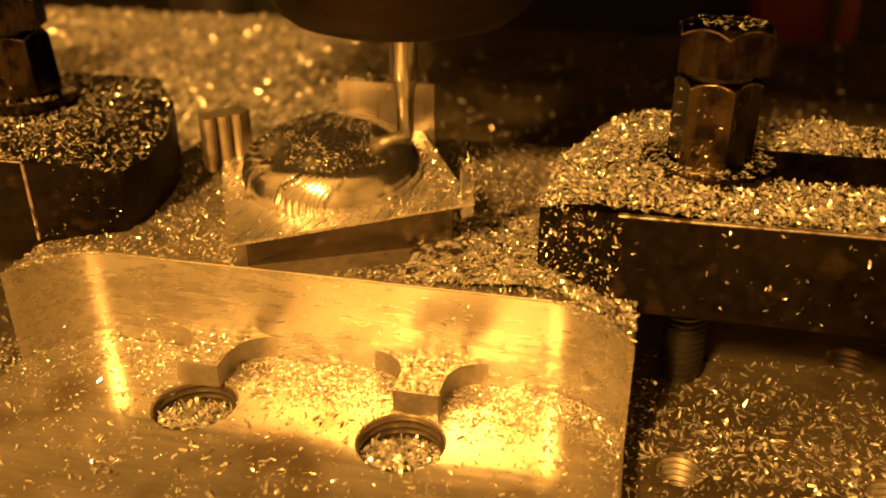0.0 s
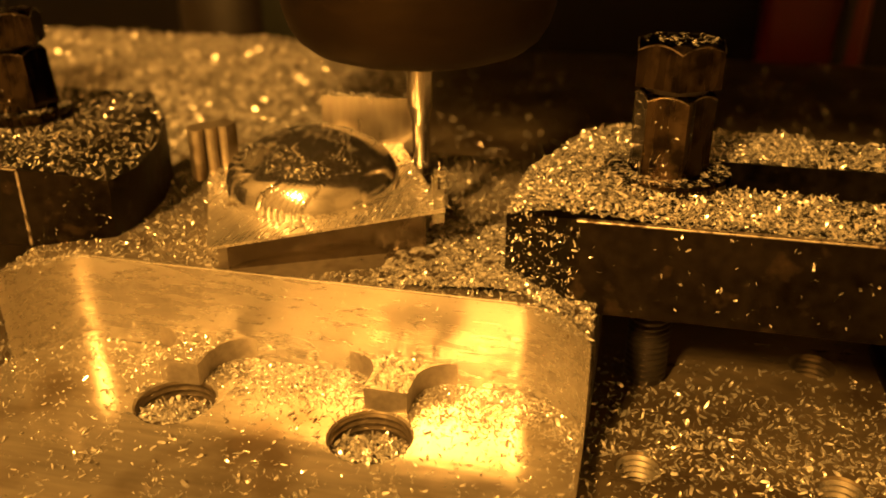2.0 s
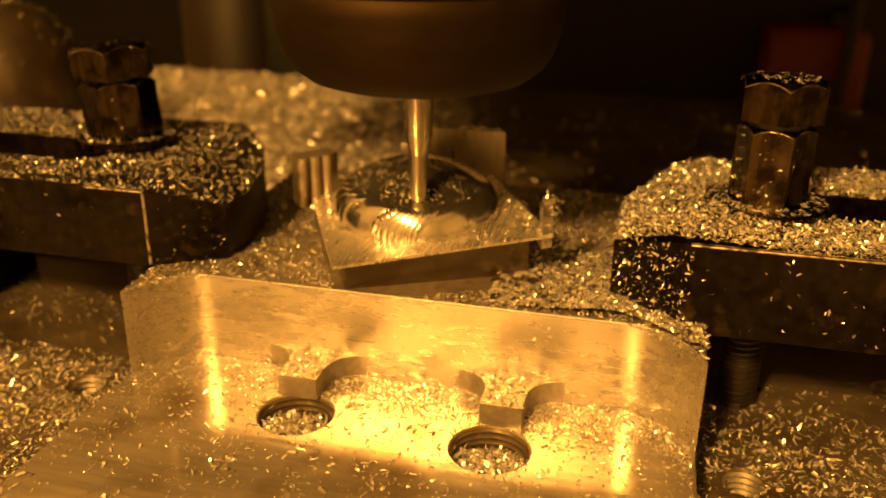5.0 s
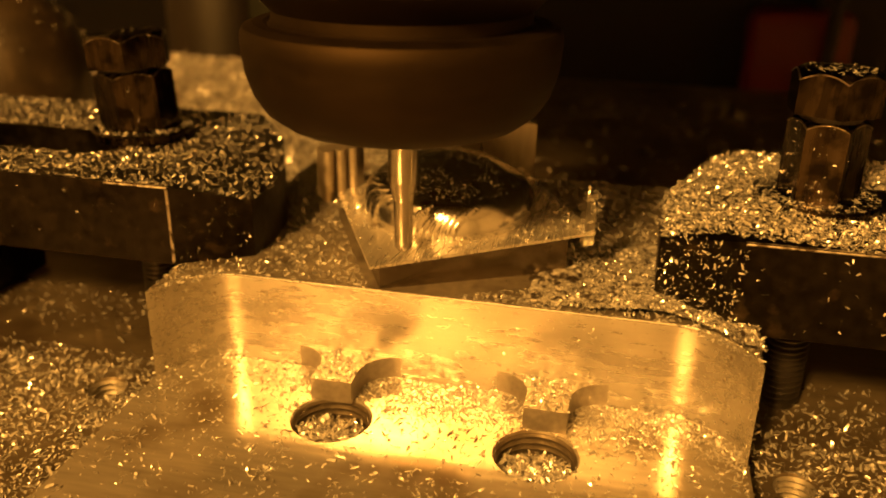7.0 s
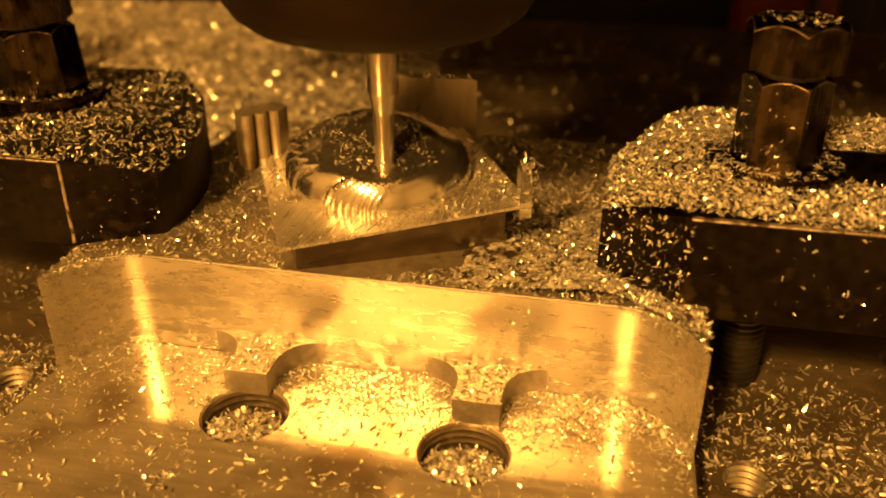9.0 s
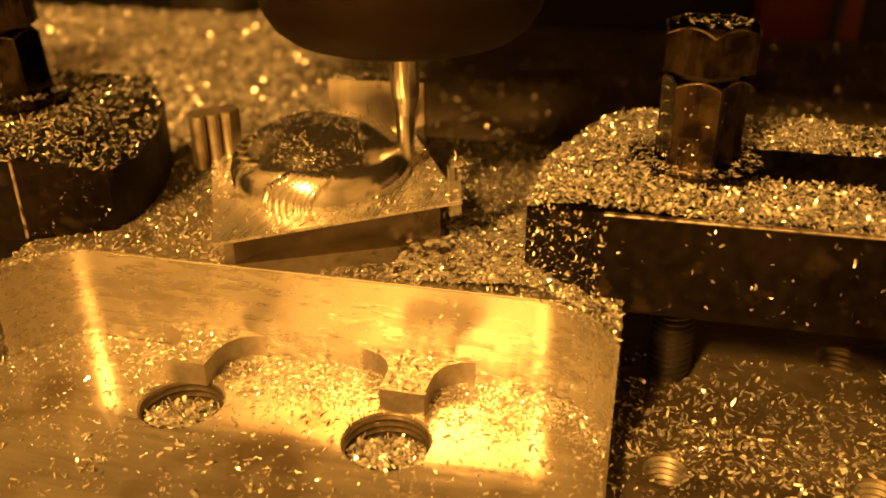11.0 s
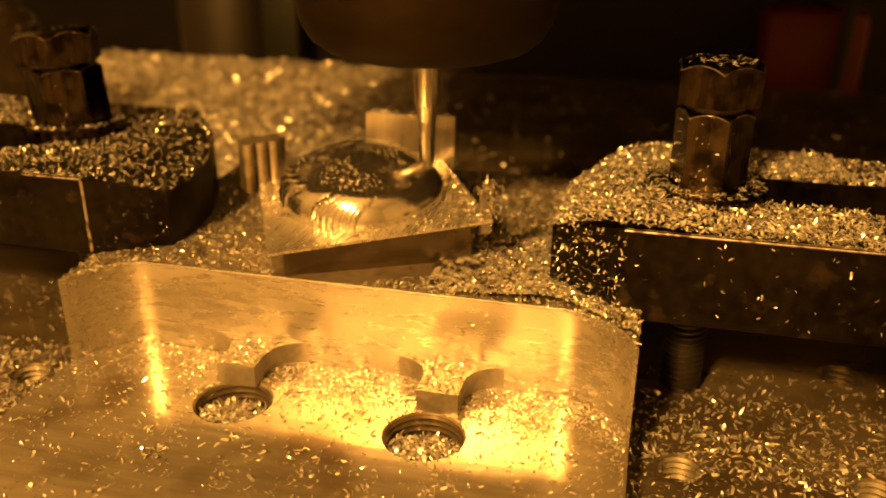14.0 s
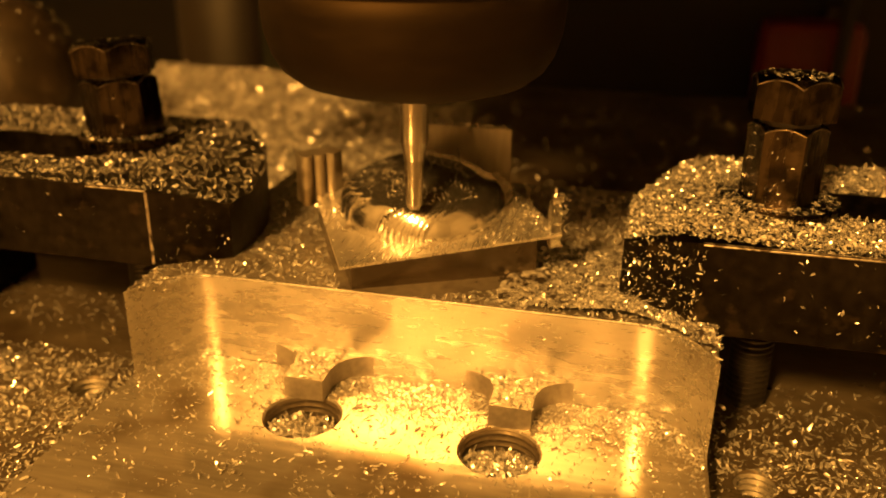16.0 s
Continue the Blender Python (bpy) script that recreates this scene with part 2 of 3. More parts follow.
def pierced(x0, x1, y0, y1, z0, z1, holes, deep):
    """A plate with round holes sunk into its top."""
    bm = bmesh.new()
    wide = [(x, y, r, r + 1.5) for x, y, r in holes]
    xs = sorted({x0, x1, *[h[0] - h[3] for h in wide], *[h[0] + h[3] for h in wide]})
    ys = sorted({y0, y1, *[h[1] - h[3] for h in wide], *[h[1] + h[3] for h in wide]})
    for a, b in zip(xs, xs[1:]):
        for c, d in zip(ys, ys[1:]):
            if not any(abs((a + b) / 2 - h[0]) < h[3] and abs((c + d) / 2 - h[1]) < h[3] for h in wide):
                bm.faces.new([bm.verts.new(q) for q in ((a, c, z1), (b, c, z1), (b, d, z1), (a, d, z1))])
    for x, y, r, half in wide:
        turns = [math.pi / 4 + 2 * math.pi * i / 40 for i in range(40)]
        outer = [bm.verts.new((x + half * math.cos(a) / max(abs(math.cos(a)), abs(math.sin(a))), y + half * math.sin(a) / max(abs(math.cos(a)), abs(math.sin(a))), z1)) for a in turns]
        rim, wall, foot = [[bm.verts.new((x + q * math.cos(a), y + q * math.sin(a), z)) for a in turns] for q, z in ((r + 0.35, z1), (r, z1 - 0.35), (r, z1 - deep))]
        for inner, next_ring in ((outer, rim), (rim, wall), (wall, foot)):
            for i in range(40):
                bm.faces.new((inner[i], inner[(i + 1) % 40], next_ring[(i + 1) % 40], next_ring[i]))
        bm.faces.new(foot)
    base = [bm.verts.new(q) for q in ((x0, y0, z0), (x1, y0, z0), (x1, y1, z0), (x0, y1, z0))]
    head = [bm.verts.new((v.co.x, v.co.y, z1)) for v in base]
    bm.faces.new(base)
    for i in range(4):
        bm.faces.new((base[i], base[(i + 1) % 4], head[(i + 1) % 4], head[i]))
    bmesh.ops.remove_doubles(bm, verts=bm.verts, dist=0.001)
    return bm


def grooves(r, top, low, deep):
    """The profile of turned grooves or a thread down a hole."""
    prof, z = [], top
    while z > low:
        prof += [(r - 0.02, z), (r - deep, z - 0.5), (r - 0.02, z - 1.0)]
        z -= 1.25
    return prof


def table_plate():
    table = thing("machine_table", (-40, 250, -18), "worn aluminium machine table with tapped holes, strewn with chips", "table", kind="structure")
    part("tabletop", pierced(-430.0, 330.0, -40.0, 455.0, -18, 0, TAPS, 14), PLATE, table)
    for x, y, r in TAPS:
        # the wide hole's unlit thread is painted in with the darker lining
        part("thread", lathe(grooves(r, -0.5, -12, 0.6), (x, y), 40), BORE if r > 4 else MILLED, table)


table_plate()


# ---- the fixture block: a scooped front wall with two tabs ----
FACE, TOP = 119.5, 24.7
TABS = ((-68.9, 108.6), (-30.1, 108.6))
TAB_TOP = 11.0


def fixture_block():
    block = thing("fixture_block", (-50, 150, 0), "milled aluminium fixture block with scooped front face on the table", "fixture")
    r = 14.0
    front = arc(-90.0, FACE - r, r, 164, 90, 14) + arc(-10.5, FACE - r, r, 90, 14, 14)
    outline = [(3.6, 108.4)] + front[::-1] + [(-104.2, 108.6), (-104.2, 196.0), (3.6, 196.0)]
    bm = prism(outline[::-1], 0.0, TOP)
    edges = [e for e in bm.edges if len(e.link_faces) == 2 and all(v.co.z > TOP - 0.01 for v in e.verts)]
    bmesh.ops.bevel(bm, geom=edges, offset=0.35, segments=2, affect="EDGES")
    part("block_body", bm, MILLED, block)
    middle = (-50.3, 150.0)
    inner = [(middle[0] + (x - middle[0]) * 0.991, middle[1] + (y - middle[1]) * 0.985) for x, y in outline]
    # thin darker sheet paints the dark surroundings reflected in the top
    part("top_face", prism(inner[::-1], TOP - 0.2, TOP + 0.06), DIMMED, block, "top face, darkened in colour for the dark it reflects")
    lip = arc(-90.0, FACE - r + 0.12, r, 164, 90, 14) + arc(-10.5, FACE - r + 0.12, r, 90, 14, 14)
    part("top_edge", tube([(x, y, TOP - 0.12) for x, y in lip], 0.32), BRIGHT, block, "bright burnished top edge")
    part("milled_floor", pierced(-104.2, 3.6, 30.0, 119.3, 0.0, FLOOR, BORES, 6.4), STRIP, block, "bright milled floor before the scooped face")
    for x, y, q in BORES:
        # lining darker than the block, painting the shade down the bore
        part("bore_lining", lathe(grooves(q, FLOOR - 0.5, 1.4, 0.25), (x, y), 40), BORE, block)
    for x, front_y in TABS:
        w, q = 3.8, 6.4
        pts = [(x - w - q, FACE + 0.5)] + arc(x - w - q, FACE - q, q, 90, 0, 12) + [(x - w, front_y), (x + w, front_y)] + arc(x + w + q, FACE - q, q, 180, 90, 12) + [(x + w + q, FACE + 0.5)]
        part("holding_tab", soften(prism(pts[::-1], FLOOR - 0.05, TAB_TOP), 0.12, 1, 50), TAB, block, "tab left by the cutter, darkened for the bore it reflects")


fixture_block()


# ---- the work: a slab with a domed boss left standing on it ----
A, B = Vector((-62.2, 112.0)), Vector((-25.0, 131.2))
ALONG = (B - A).normalized()
INTO = Vector((-ALONG.y, ALONG.x))


def floor_of(x, y):
    return 32.7 + (Vector((x, y)) - A).dot(ALONG) / (B - A).length * 3.0


def stretch(x, y):
    """The boss is narrower along the front edge than into the slab."""
    d = Vector((x - DOME[0], y - DOME[1]))
    p = Vector(DOME) + ALONG * d.dot(ALONG) * 0.84 + INTO * d.dot(INTO) * 1.02
    return (p.x, p.y)


def at_work(u, v):
    p = A + ALONG * u + INTO * v
    return (p.x, p.y)


DOME = (-55.0, 143.8)


SHOULDER = 16.6


def crown_height(r):
    return 44.6 - 4.3 * (r / SHOULDER) ** 2.2


def shoulder_cut(deg):
    """How far the cutter's path leaves the shoulder proud or hollow at a turn round the boss."""
    d = (deg - DOME_TURN) % 360
    if d < 48:
        return 1.25 * abs(math.sin(math.pi * d / 12)) ** 0.55 - 0.55
    if d < 74:
        return 0.55 * math.sin(math.pi * (d - 48) / 26) ** 0.5 - 0.15
    if d < 77:
        return 0.55
    if d < 106:
        return 0.30 * abs(math.sin(math.pi * (d - 77) / 4.4))
    return 0.02 * abs(math.sin(math.pi * d / 2.25))


DOME_TURN = 176.0


def workpiece():
    work = thing("workpiece", (-54, 146, TOP), "half-milled bright aluminium workpiece with a domed boss", "workpiece")
    wide, deep = (B - A).length, 50.0
    under = lambda x, y: floor_of(x, y) - 0.5
    # the base is coloured dark for the shade under the slab
    part("base", prism([at_work(3, 7.5), at_work(wide - 2, 7.5), at_work(wide - 2, deep), at_work(3, deep)], TOP, 31.0, 0.0, lambda x, y: under(x, y) - 0.02), SHADE, work, "lower body with the shade under the slab put into its colour")
    corners = [at_work(0, 0), at_work(wide, 0), at_work(wide, deep), at_work(0, deep)]
    slab = bmesh.new()
    low = [slab.verts.new((x, y, under(x, y))) for x, y in corners]
    high = [slab.verts.new((x, y, floor_of(x, y))) for x, y in corners]
    slab.faces.new(low[::-1])
    slab.faces.new(high)
    for k in range(4):
        slab.faces.new((low[k], low[(k + 1) % 4], high[(k + 1) % 4], high[k]))
    part("slab", soften(slab, 0.12), SLAB, work)
    # the boss: arched crown, round shoulder with broad lobes on one flank and fine ribs in front
    boss = bmesh.new()
    turns, rings = 480, []
    shape = [(max(0.01, 16.6 * k / 10), crown_height(16.6 * k / 10), 0.0) for k in range(11)]
    for k in range(1, 17):
        a = radians(14 + 76 * k / 16)
        shape.append((SHOULDER + 4.6 * (math.sin(a) - math.sin(radians(14))), 34.4 + 5.9 * math.cos(a) / math.cos(radians(14)), min(1.0, k / 4)))
    shape.append((shape[-1][0] + 0.25, 32.4, 0.4))
    for r, z, cut in shape:
        ring = []
        for k in range(turns):
            deg = 360 * k / turns
            proud = cut * shoulder_cut(deg - 18 * min(1.0, max(0.0, (z - 35.0) / 5.2)) ** 2)
            rr = r + proud
            x, y = stretch(DOME[0] + rr * math.cos(radians(deg)), DOME[1] + rr * math.sin(radians(deg)))
            low = min(1.0, max(0.0, (38 - z) / 4))
            ring.append(boss.verts.new((x, y, z + (floor_of(x, y) - 34.2) * low + 0.35 * proud)))
        rings.append(ring)
    for a, b in zip(rings, rings[1:]):
        for k in range(turns):
            boss.faces.new((a[k], b[k], b[(k + 1) % turns], a[(k + 1) % turns]))
    boss.faces.new(rings[0])
    part("domed_boss", boss, BRIGHT, work, smooth=50)
    # stock that the cutter has left at the corners
    for k, (u0, u1, v0, v1, top) in enumerate(((2.2, 1.2, 0.1, 3.0, 41.6), (1.25, 0.0, 0.3, 4.2, 39.4), (1.7, -0.5, 1.2, 3.4, 42.6))):
        low = 33.0 if k < 2 else 41.4
        ends = [at_work(wide - u0, v0), at_work(wide - u1, v0 + 0.2), at_work(wide - u1, v1), at_work(wide - u0 + 0.3, v1 - 0.3)]
        part("leftover_corner", soften(prism(ends, low, top), 0.2), BRIGHT, work, "ragged sliver left at the corner")
    post = []
    for k in range(3):
        post += arc(-83.5 + k * 2.0 + 1.0, 147.5 + k * 2.2, 1.2, 200, 360, 5)
    post += [(-77.0, 155.0), (-80.5, 157.0), (-86.0, 150.0)]
    part("leftover_post", prism(post, 31.0, 42.0, 0.0), DIMMED, work, "scalloped corner left by the cutter")
    for k in range(7):
        a, b = at_work(1.0 + 2.6 * k, 0.8), at_work(3.5 + 2.6 * k + (k % 3), 4.5 + (k * 5) % 4)
        part("milling_mark", rod((*a, floor_of(*a) + 0.02), (*b, floor_of(*b) + 0.02), 0.07 + 0.03 * (k % 2)), BRIGHT, work)
    part("leftover_wall", soften(prism([(-61.5, 166.0), (-40.8, 167.2), (-41.4, 171), (-62.0, 170)], TOP, 46.0), 0.3), BODY, work)


workpiece()


# ---- the clamps that hold the block down ----
def clamp_bar(name, pts, worn, top, label):
    """A bar with a slot through it, built as two rails that meet in a nose."""
    c = thing(name, (sum(p[0] for p in pts) / len(pts), 144, TOP), label, "clamp", "clamps on the block")
    part("clamp_bar", soften(prism(pts, TOP + 0.05, 41.0, 0.0, top), 0.55), BLACK_STEEL, c)
    for a, b in worn:
        part("worn_edge", rod(a, b, 0.42), WORN_EDGE, c, "bright worn edge")
    return c


S0, S1 = 136.0, 153.0
RIGHT = [(-1.5, 118.6), (120, 118.6), (120, S0), (22.0, S0), (19.5, S0 + 4), (19.5, S1 - 4), (22.0, S1), (120, S1), (120, 171), (2, 171), (-13.0, 150), (-13.6, 129.5)]
LEFT = [(-91.5, 128.5), (-91.0, 138), (-93.5, 150), (-99.5, 164), (-111, 178), (-260, 180), (-260, S1), (-131, S1), (-128, S1 - 4), (-128, S0 + 4), (-131, S0), (-260, S0), (-260, 120.4), (-105.0, 120.4)]
clamp_bar("strap_clamp", RIGHT, [((-0.6, 118.95, 40.85), (119, 118.95, 40.85))], lambda x, y: 41.2 if x > -3 else 41.2 - (-3 - x) * 0.45, "black steel slotted strap clamp heaped with bright chips")
clamp_bar("strap_clamp", LEFT, [((-105.0, 120.75, 25.2), (-105.0, 120.75, 40.2)), ((-104.8, 120.75, 40.45), (-118, 120.75, 40.45))], lambda x, y: 40.8 if x < -104 else 40.8 - (x + 104) * 0.34, "black steel strap clamp with chamfered nose, dusted with chips")


def rubbed_edge(at, flats, z1, turn, chamfer):
    """The scalloped line where a hexagon's turned-off corners meet its flats."""
    path = []
    for i in range(73):
        a = 2 * math.pi * i / 72
        rr = flats / 2 / math.cos((a + math.pi / 6) % (math.pi / 3) - math.pi / 6)
        zz = z1 - chamfer * (rr - flats / 2) / (flats / math.sqrt(3) - flats / 2) - 0.1
        path.append((at[0] + (rr - 0.06) * math.cos(a + turn), at[1] + (rr - 0.06) * math.sin(a + turn), zz))
    return tube(path, 0.16, 6)


def clamp_bolt(x, y, base, turn, head_turn, nut_flats=11.9, flats=13.8, nut_top=16.2, top=24.6, tall=7.2, cut=1.2, lean=0.0):
    tilt = Matrix.Translation((x, y, base)) @ Matrix.Rotation(radians(lean), 4, "Y") @ Matrix.Translation((-x, -y, -base))

    def tilted(bm):
        bm.transform(tilt)
        return bm

    bolt = thing("clamp_bolt", (x, y, base), "dark oiled hex bolt with long nut holding a clamp", "bolt", "bolts on the clamps")
    part("washer", lathe([(0, base), (10.6, base), (10.9, base + 0.3), (10.9, base + 1.8), (10.4, base + 2.2), (0, base + 2.2)], (x, y)), BOLT_STEEL, bolt)
    nut = part("coupling_nut", tilted(hexagon((x, y), nut_flats, base + 2.2, base + nut_top, turn, 1.0)), BOLT_STEEL, bolt)
    part("rubbed_edge", tilted(rubbed_edge((x, y), nut_flats, base + nut_top, turn, 1.0)), RUBBED, nut, "bright rubbed edge")
    head = part("head", tilted(hexagon((x, y), flats, base + top - tall, base + top, head_turn, cut)), BOLT_STEEL, bolt)
    part("rubbed_edge", tilted(rubbed_edge((x, y), flats, base + top, head_turn, cut)), RUBBED, head, "bright rubbed edge")
    part("neck", tilted(lathe([(5.2, base + nut_top - 0.2), (5.2, base + top - tall + 0.1)], (x, y), 32)), THREAD, bolt)
    part("threaded_stud", screw((x, y), 4.1, 0.0, base, 1.25), THREAD, bolt)


for x0, x1 in ((60, 84), (-196, -168)):
    riser = thing("step_block", ((x0 + x1) / 2, 145, 0), "black steel step block propping up a clamp's tail", "block", "blocks under the clamps")
    part("block", box(x0, x1, 128, 162, 0.02, TOP, 0.8), BLACK_STEEL, riser)
    for k in range(5):
        part("step", box(x0 - 2.2 + 0.02, x0, 129, 161, 0.05 + 5 * k, 2.4 + 5 * k, 0.3), BLACK_STEEL, riser)

clamp_bolt(13.0, 140.5, 41.2, 0.32, 0.02)
clamp_bolt(-129.0, 153.0, 40.8, 0.05, 0.45, 14.8, 16.4, 14.8, 22.8, 7.0, 1.4, -4.0)


# ---- the spindle and its cutter; its origin lies at the collet's lower rim ----
def spindle():
    s = thing("milling_spindle", (0, 0, 0), "dark rounded milling spindle nose with a slender ball cutter", "spindle", rides=False)
    prof = [(2.4, 0.0), (10.0, 0.1), (16.0, 0.5), (19.5, 1.6), (22.3, 3.7), (24.0, 6.4), (25.1, 10.0), (25.5, 14.0), (25.5, 15.6), (25.0, 16.6), (23.4, 17.2)]
    collet = part("collet_nut", lathe(prof, (0, 0), 96), SPINDLE, s, smooth=40)
    part("collet_face", lathe([(23.4, 17.2), (21.8, 17.25), (21.2, 16.9), (20.6, 17.4)], (0, 0), 96), SPINDLE, collet)
    part("nose", lathe([(20.6, 17.0), (20.6, 19.0), (22.5, 21.0), (25.2, 23.0), (26.0, 27.0), (26.0, 120.0), (0, 120.0)], (0, 0), 96), SPINDLE, s, smooth=40)
    part("shank", lathe([(0, 2.0), (2.6, 2.0), (2.6, -9.4), (2.45, -9.7), (1.75, -13.0)], (0, 0), 32), CUTTER, s)
    part("ball_cutter", lathe([(1.75, -13.0), (1.6, -20.8), (1.4, -21.7), (0.9, -22.35), (0, -22.6)], (0, 0), 32), CUTTER, s)
    return s


SPINDLE_ROWS = [
    (0.0, -42.61, 151.0, 60.95),
    (0.5, -42.18, 149.0, 60.48),
    (1.0, -41.15, 147.5, 58.79),
    (1.5, -41.33, 150.0, 60.17),
    (2.0, -41.85, 154.0, 59.42),
    (2.5, -42.44, 157.0, 60.13),
    (3.0, -43.06, 160.0, 62.26),
    (3.5, -41.97, 160.0, 63.42),
    (4.0, -41.71, 156.0, 63.89),
    (4.5, -40.71, 151.5, 63.73),
    (5.0, -40.53, 147.0, 63.31),
    (7.3, -36.54, 131.0, 56.33),
    (7.5, -36.90, 130.5, 56.72),
    (8.0, -36.81, 129.0, 58.53),
    (8.5, -35.84, 126.5, 62.19),
    (9.0, -36.66, 127.5, 62.96),
    (9.2, -36.57, 128.5, 63.63),
    (11.5, -41.89, 149.0, 58.28),
    (12.0, -41.72, 152.0, 58.85),
    (12.5, -42.43, 154.0, 59.24),
    (13.0, -42.00, 156.0, 58.90),
    (13.5, -42.71, 160.0, 61.37),
    (14.0, -42.27, 161.5, 62.98),
    (14.5, -41.95, 158.0, 63.69),
    (15.0, -41.46, 154.0, 63.32),
    (15.5, -40.76, 148.0, 63.41),
    (16.0, -38.96, 141.0, 63.08),
]
the_spindle = spindle()


# ---- chips: small curled flakes, strewn and heaped ----
def flakes(name, count, place, label, size=(0.45, 1.55), flat=0.45, seed=1, mat=None):
    """One mesh of many curled flakes; place(rng, n) gives their x, y, z in millimetres."""
    rng = np.random.default_rng(seed)
    at = place(rng, count)
    n = len(at)
    length = rng.uniform(*size, n) * rng.choice([0.55, 0.8, 1.15], n)
    width = length * rng.uniform(0.18, 0.42, n)
    bend = rng.uniform(-1.6, 1.6, n)
    rows = 4
    local = np.zeros((n, rows * 2, 3))
    for k in range(rows):
        u = k / (rows - 1) - 0.5
        ang = u * bend
        radius = np.where(np.abs(bend) < 0.2, 1e3, length / np.where(np.abs(bend) < 1e-3, 1, bend))
        px = np.where(np.abs(bend) < 0.2, u * length, radius * np.sin(ang))
        pz = np.where(np.abs(bend) < 0.2, 0, radius * (1 - np.cos(ang)))
        taper = 1 - 0.8 * (2 * u) ** 2 * rng.uniform(0, 1, n)
        for side in (0, 1):
            local[:, k * 2 + side, 0] = px
            local[:, k * 2 + side, 1] = (side - 0.5) * width * taper
            local[:, k * 2 + side, 2] = pz
    yaw, tilt, lean = rng.uniform(0, 2 * math.pi, n), rng.normal(0, flat * 0.7, n), rng.normal(0, flat, n)
    cy, sy, ct, st, cl, sl = np.cos(yaw), np.sin(yaw), np.cos(tilt), np.sin(tilt), np.cos(lean), np.sin(lean)
    x, y, z = local[..., 0], local[..., 1], local[..., 2]
    y, z = y * cl[:, None] - z * sl[:, None], y * sl[:, None] + z * cl[:, None]
    x, z = x * ct[:, None] + z * st[:, None], -x * st[:, None] + z * ct[:, None]
    x, y = x * cy[:, None] - y * sy[:, None], x * sy[:, None] + y * cy[:, None]
    low = z.min(axis=1)
    sink = rng.uniform(0.0, 0.25, n)
    pts = np.stack([x + at[:, 0:1], y + at[:, 1:2], z - low[:, None] + at[:, 2:3] + 0.02 - sink[:, None] * 0.1], axis=2) * MM
    base = at.mean(axis=0) * MM
    base[2] = at[:, 2].min() * MM
    pts = (pts - base).reshape(-1, 3)
    quads = np.array([[0, 1, 3, 2], [2, 3, 5, 4], [4, 5, 7, 6]])
    faces = (np.arange(n)[:, None, None] * rows * 2 + quads[None]).reshape(-1, 4)
    me = bpy.data.meshes.new(name)
    me.from_pydata(pts.tolist(), [], faces.tolist())
    me.materials.append(mat or CHIP)
    ob = tagged(new(name, me), label, "metal chips", kind="stuff")
    ob.location = base
    CARRIED.append(ob)
    return ob


def patch(x0, x1, y0, y1, z, keep=None):
    def place(rng, n):
        p = np.stack([rng.uniform(x0, x1, n), rng.uniform(y0, y1, n), np.full(n, 0.0)], axis=1)
        if keep is not None:
            p = p[keep(p[:, 0], p[:, 1], rng.uniform(0, 1, n))]
        p[:, 2] = z(p[:, 0], p[:, 1]) if callable(z) else z
        return p
    return place


def inside(pts, x, y):
    hit = np.zeros(len(x), bool)
    for (x0, y0), (x1, y1) in zip(pts, pts[1:] + pts[:1]):
        cross = ((y0 > y) != (y1 > y)) & (x < (x1 - x0) * (y - y0) / ((y1 - y0) or 1e-9) + x0)
        hit ^= cross
    return hit


def clumps(x, y, scale, seed):
    """Soft random clumps between 0 and 1."""
    r = np.random.default_rng(seed)
    total = np.zeros_like(x)
    for _ in range(9):
        a, k, ph = r.uniform(0, 2 * math.pi), r.uniform(0.5, 2.0) / scale, r.uniform(0, 6.3)
        total += np.sin((x * math.cos(a) + y * math.sin(a)) * k * 2 * math.pi + ph)
    return np.clip(0.5 + total / 9 * 1.1, 0, 1)


def in_bores(x, y, grow=0.0):
    out = np.zeros(len(x), bool)
    for bx, by, r in BORES + TAPS:
        out |= (x - bx) ** 2 + (y - by) ** 2 < (r + grow) ** 2
    return out


BLOCK_PLAN = [(3.6, 108.4), (-10.5, FACE), (-90, FACE), (-104.2, 108.6), (-104.2, 196), (3.6, 196)]
WORK_PLAN = [at_work(0, 0), at_work((B - A).length, 0), at_work((B - A).length, 50), at_work(0, 50)]


def heap(name, x0, x1, y0, y1, height, label, step=0.9, seed=3, flush=False, bare=0.05, mat=None):
    """A bank of packed chips as an uneven sheet."""
    nx, ny = int((x1 - x0) / step), int((y1 - y0) / step)
    gx, gy = np.meshgrid(np.linspace(x0, x1, nx), np.linspace(y0, y1, ny))
    h = height(gx, gy)
    rough = np.random.default_rng(seed).uniform(0, 0.5, h.shape)
    gz = h + (rough if flush else rough * np.clip(h / 1.2, 0, 1) - 0.03)
    base = Vector(((x0 + x1) / 2, (y0 + y1) / 2, float(gz.min()))) * MM
    v = np.stack([gx, gy, gz], axis=2).reshape(-1, 3) * MM - np.array(base)
    i = np.arange(ny - 1)[:, None] * nx + np.arange(nx - 1)[None]
    f = np.stack([i, i + 1, i + nx + 1, i + nx], axis=2).reshape(-1, 4)
    f = f[(h.ravel()[f] > bare).all(axis=1)]
    me = bpy.data.meshes.new(name)
    me.from_pydata(v.tolist(), [], f.tolist())
    me.materials.append(mat or HEAP)
    ob = tagged(new(name, me), label, "metal chips", kind="stuff")
    ob.location = base
    CARRIED.append(ob)
    return ob


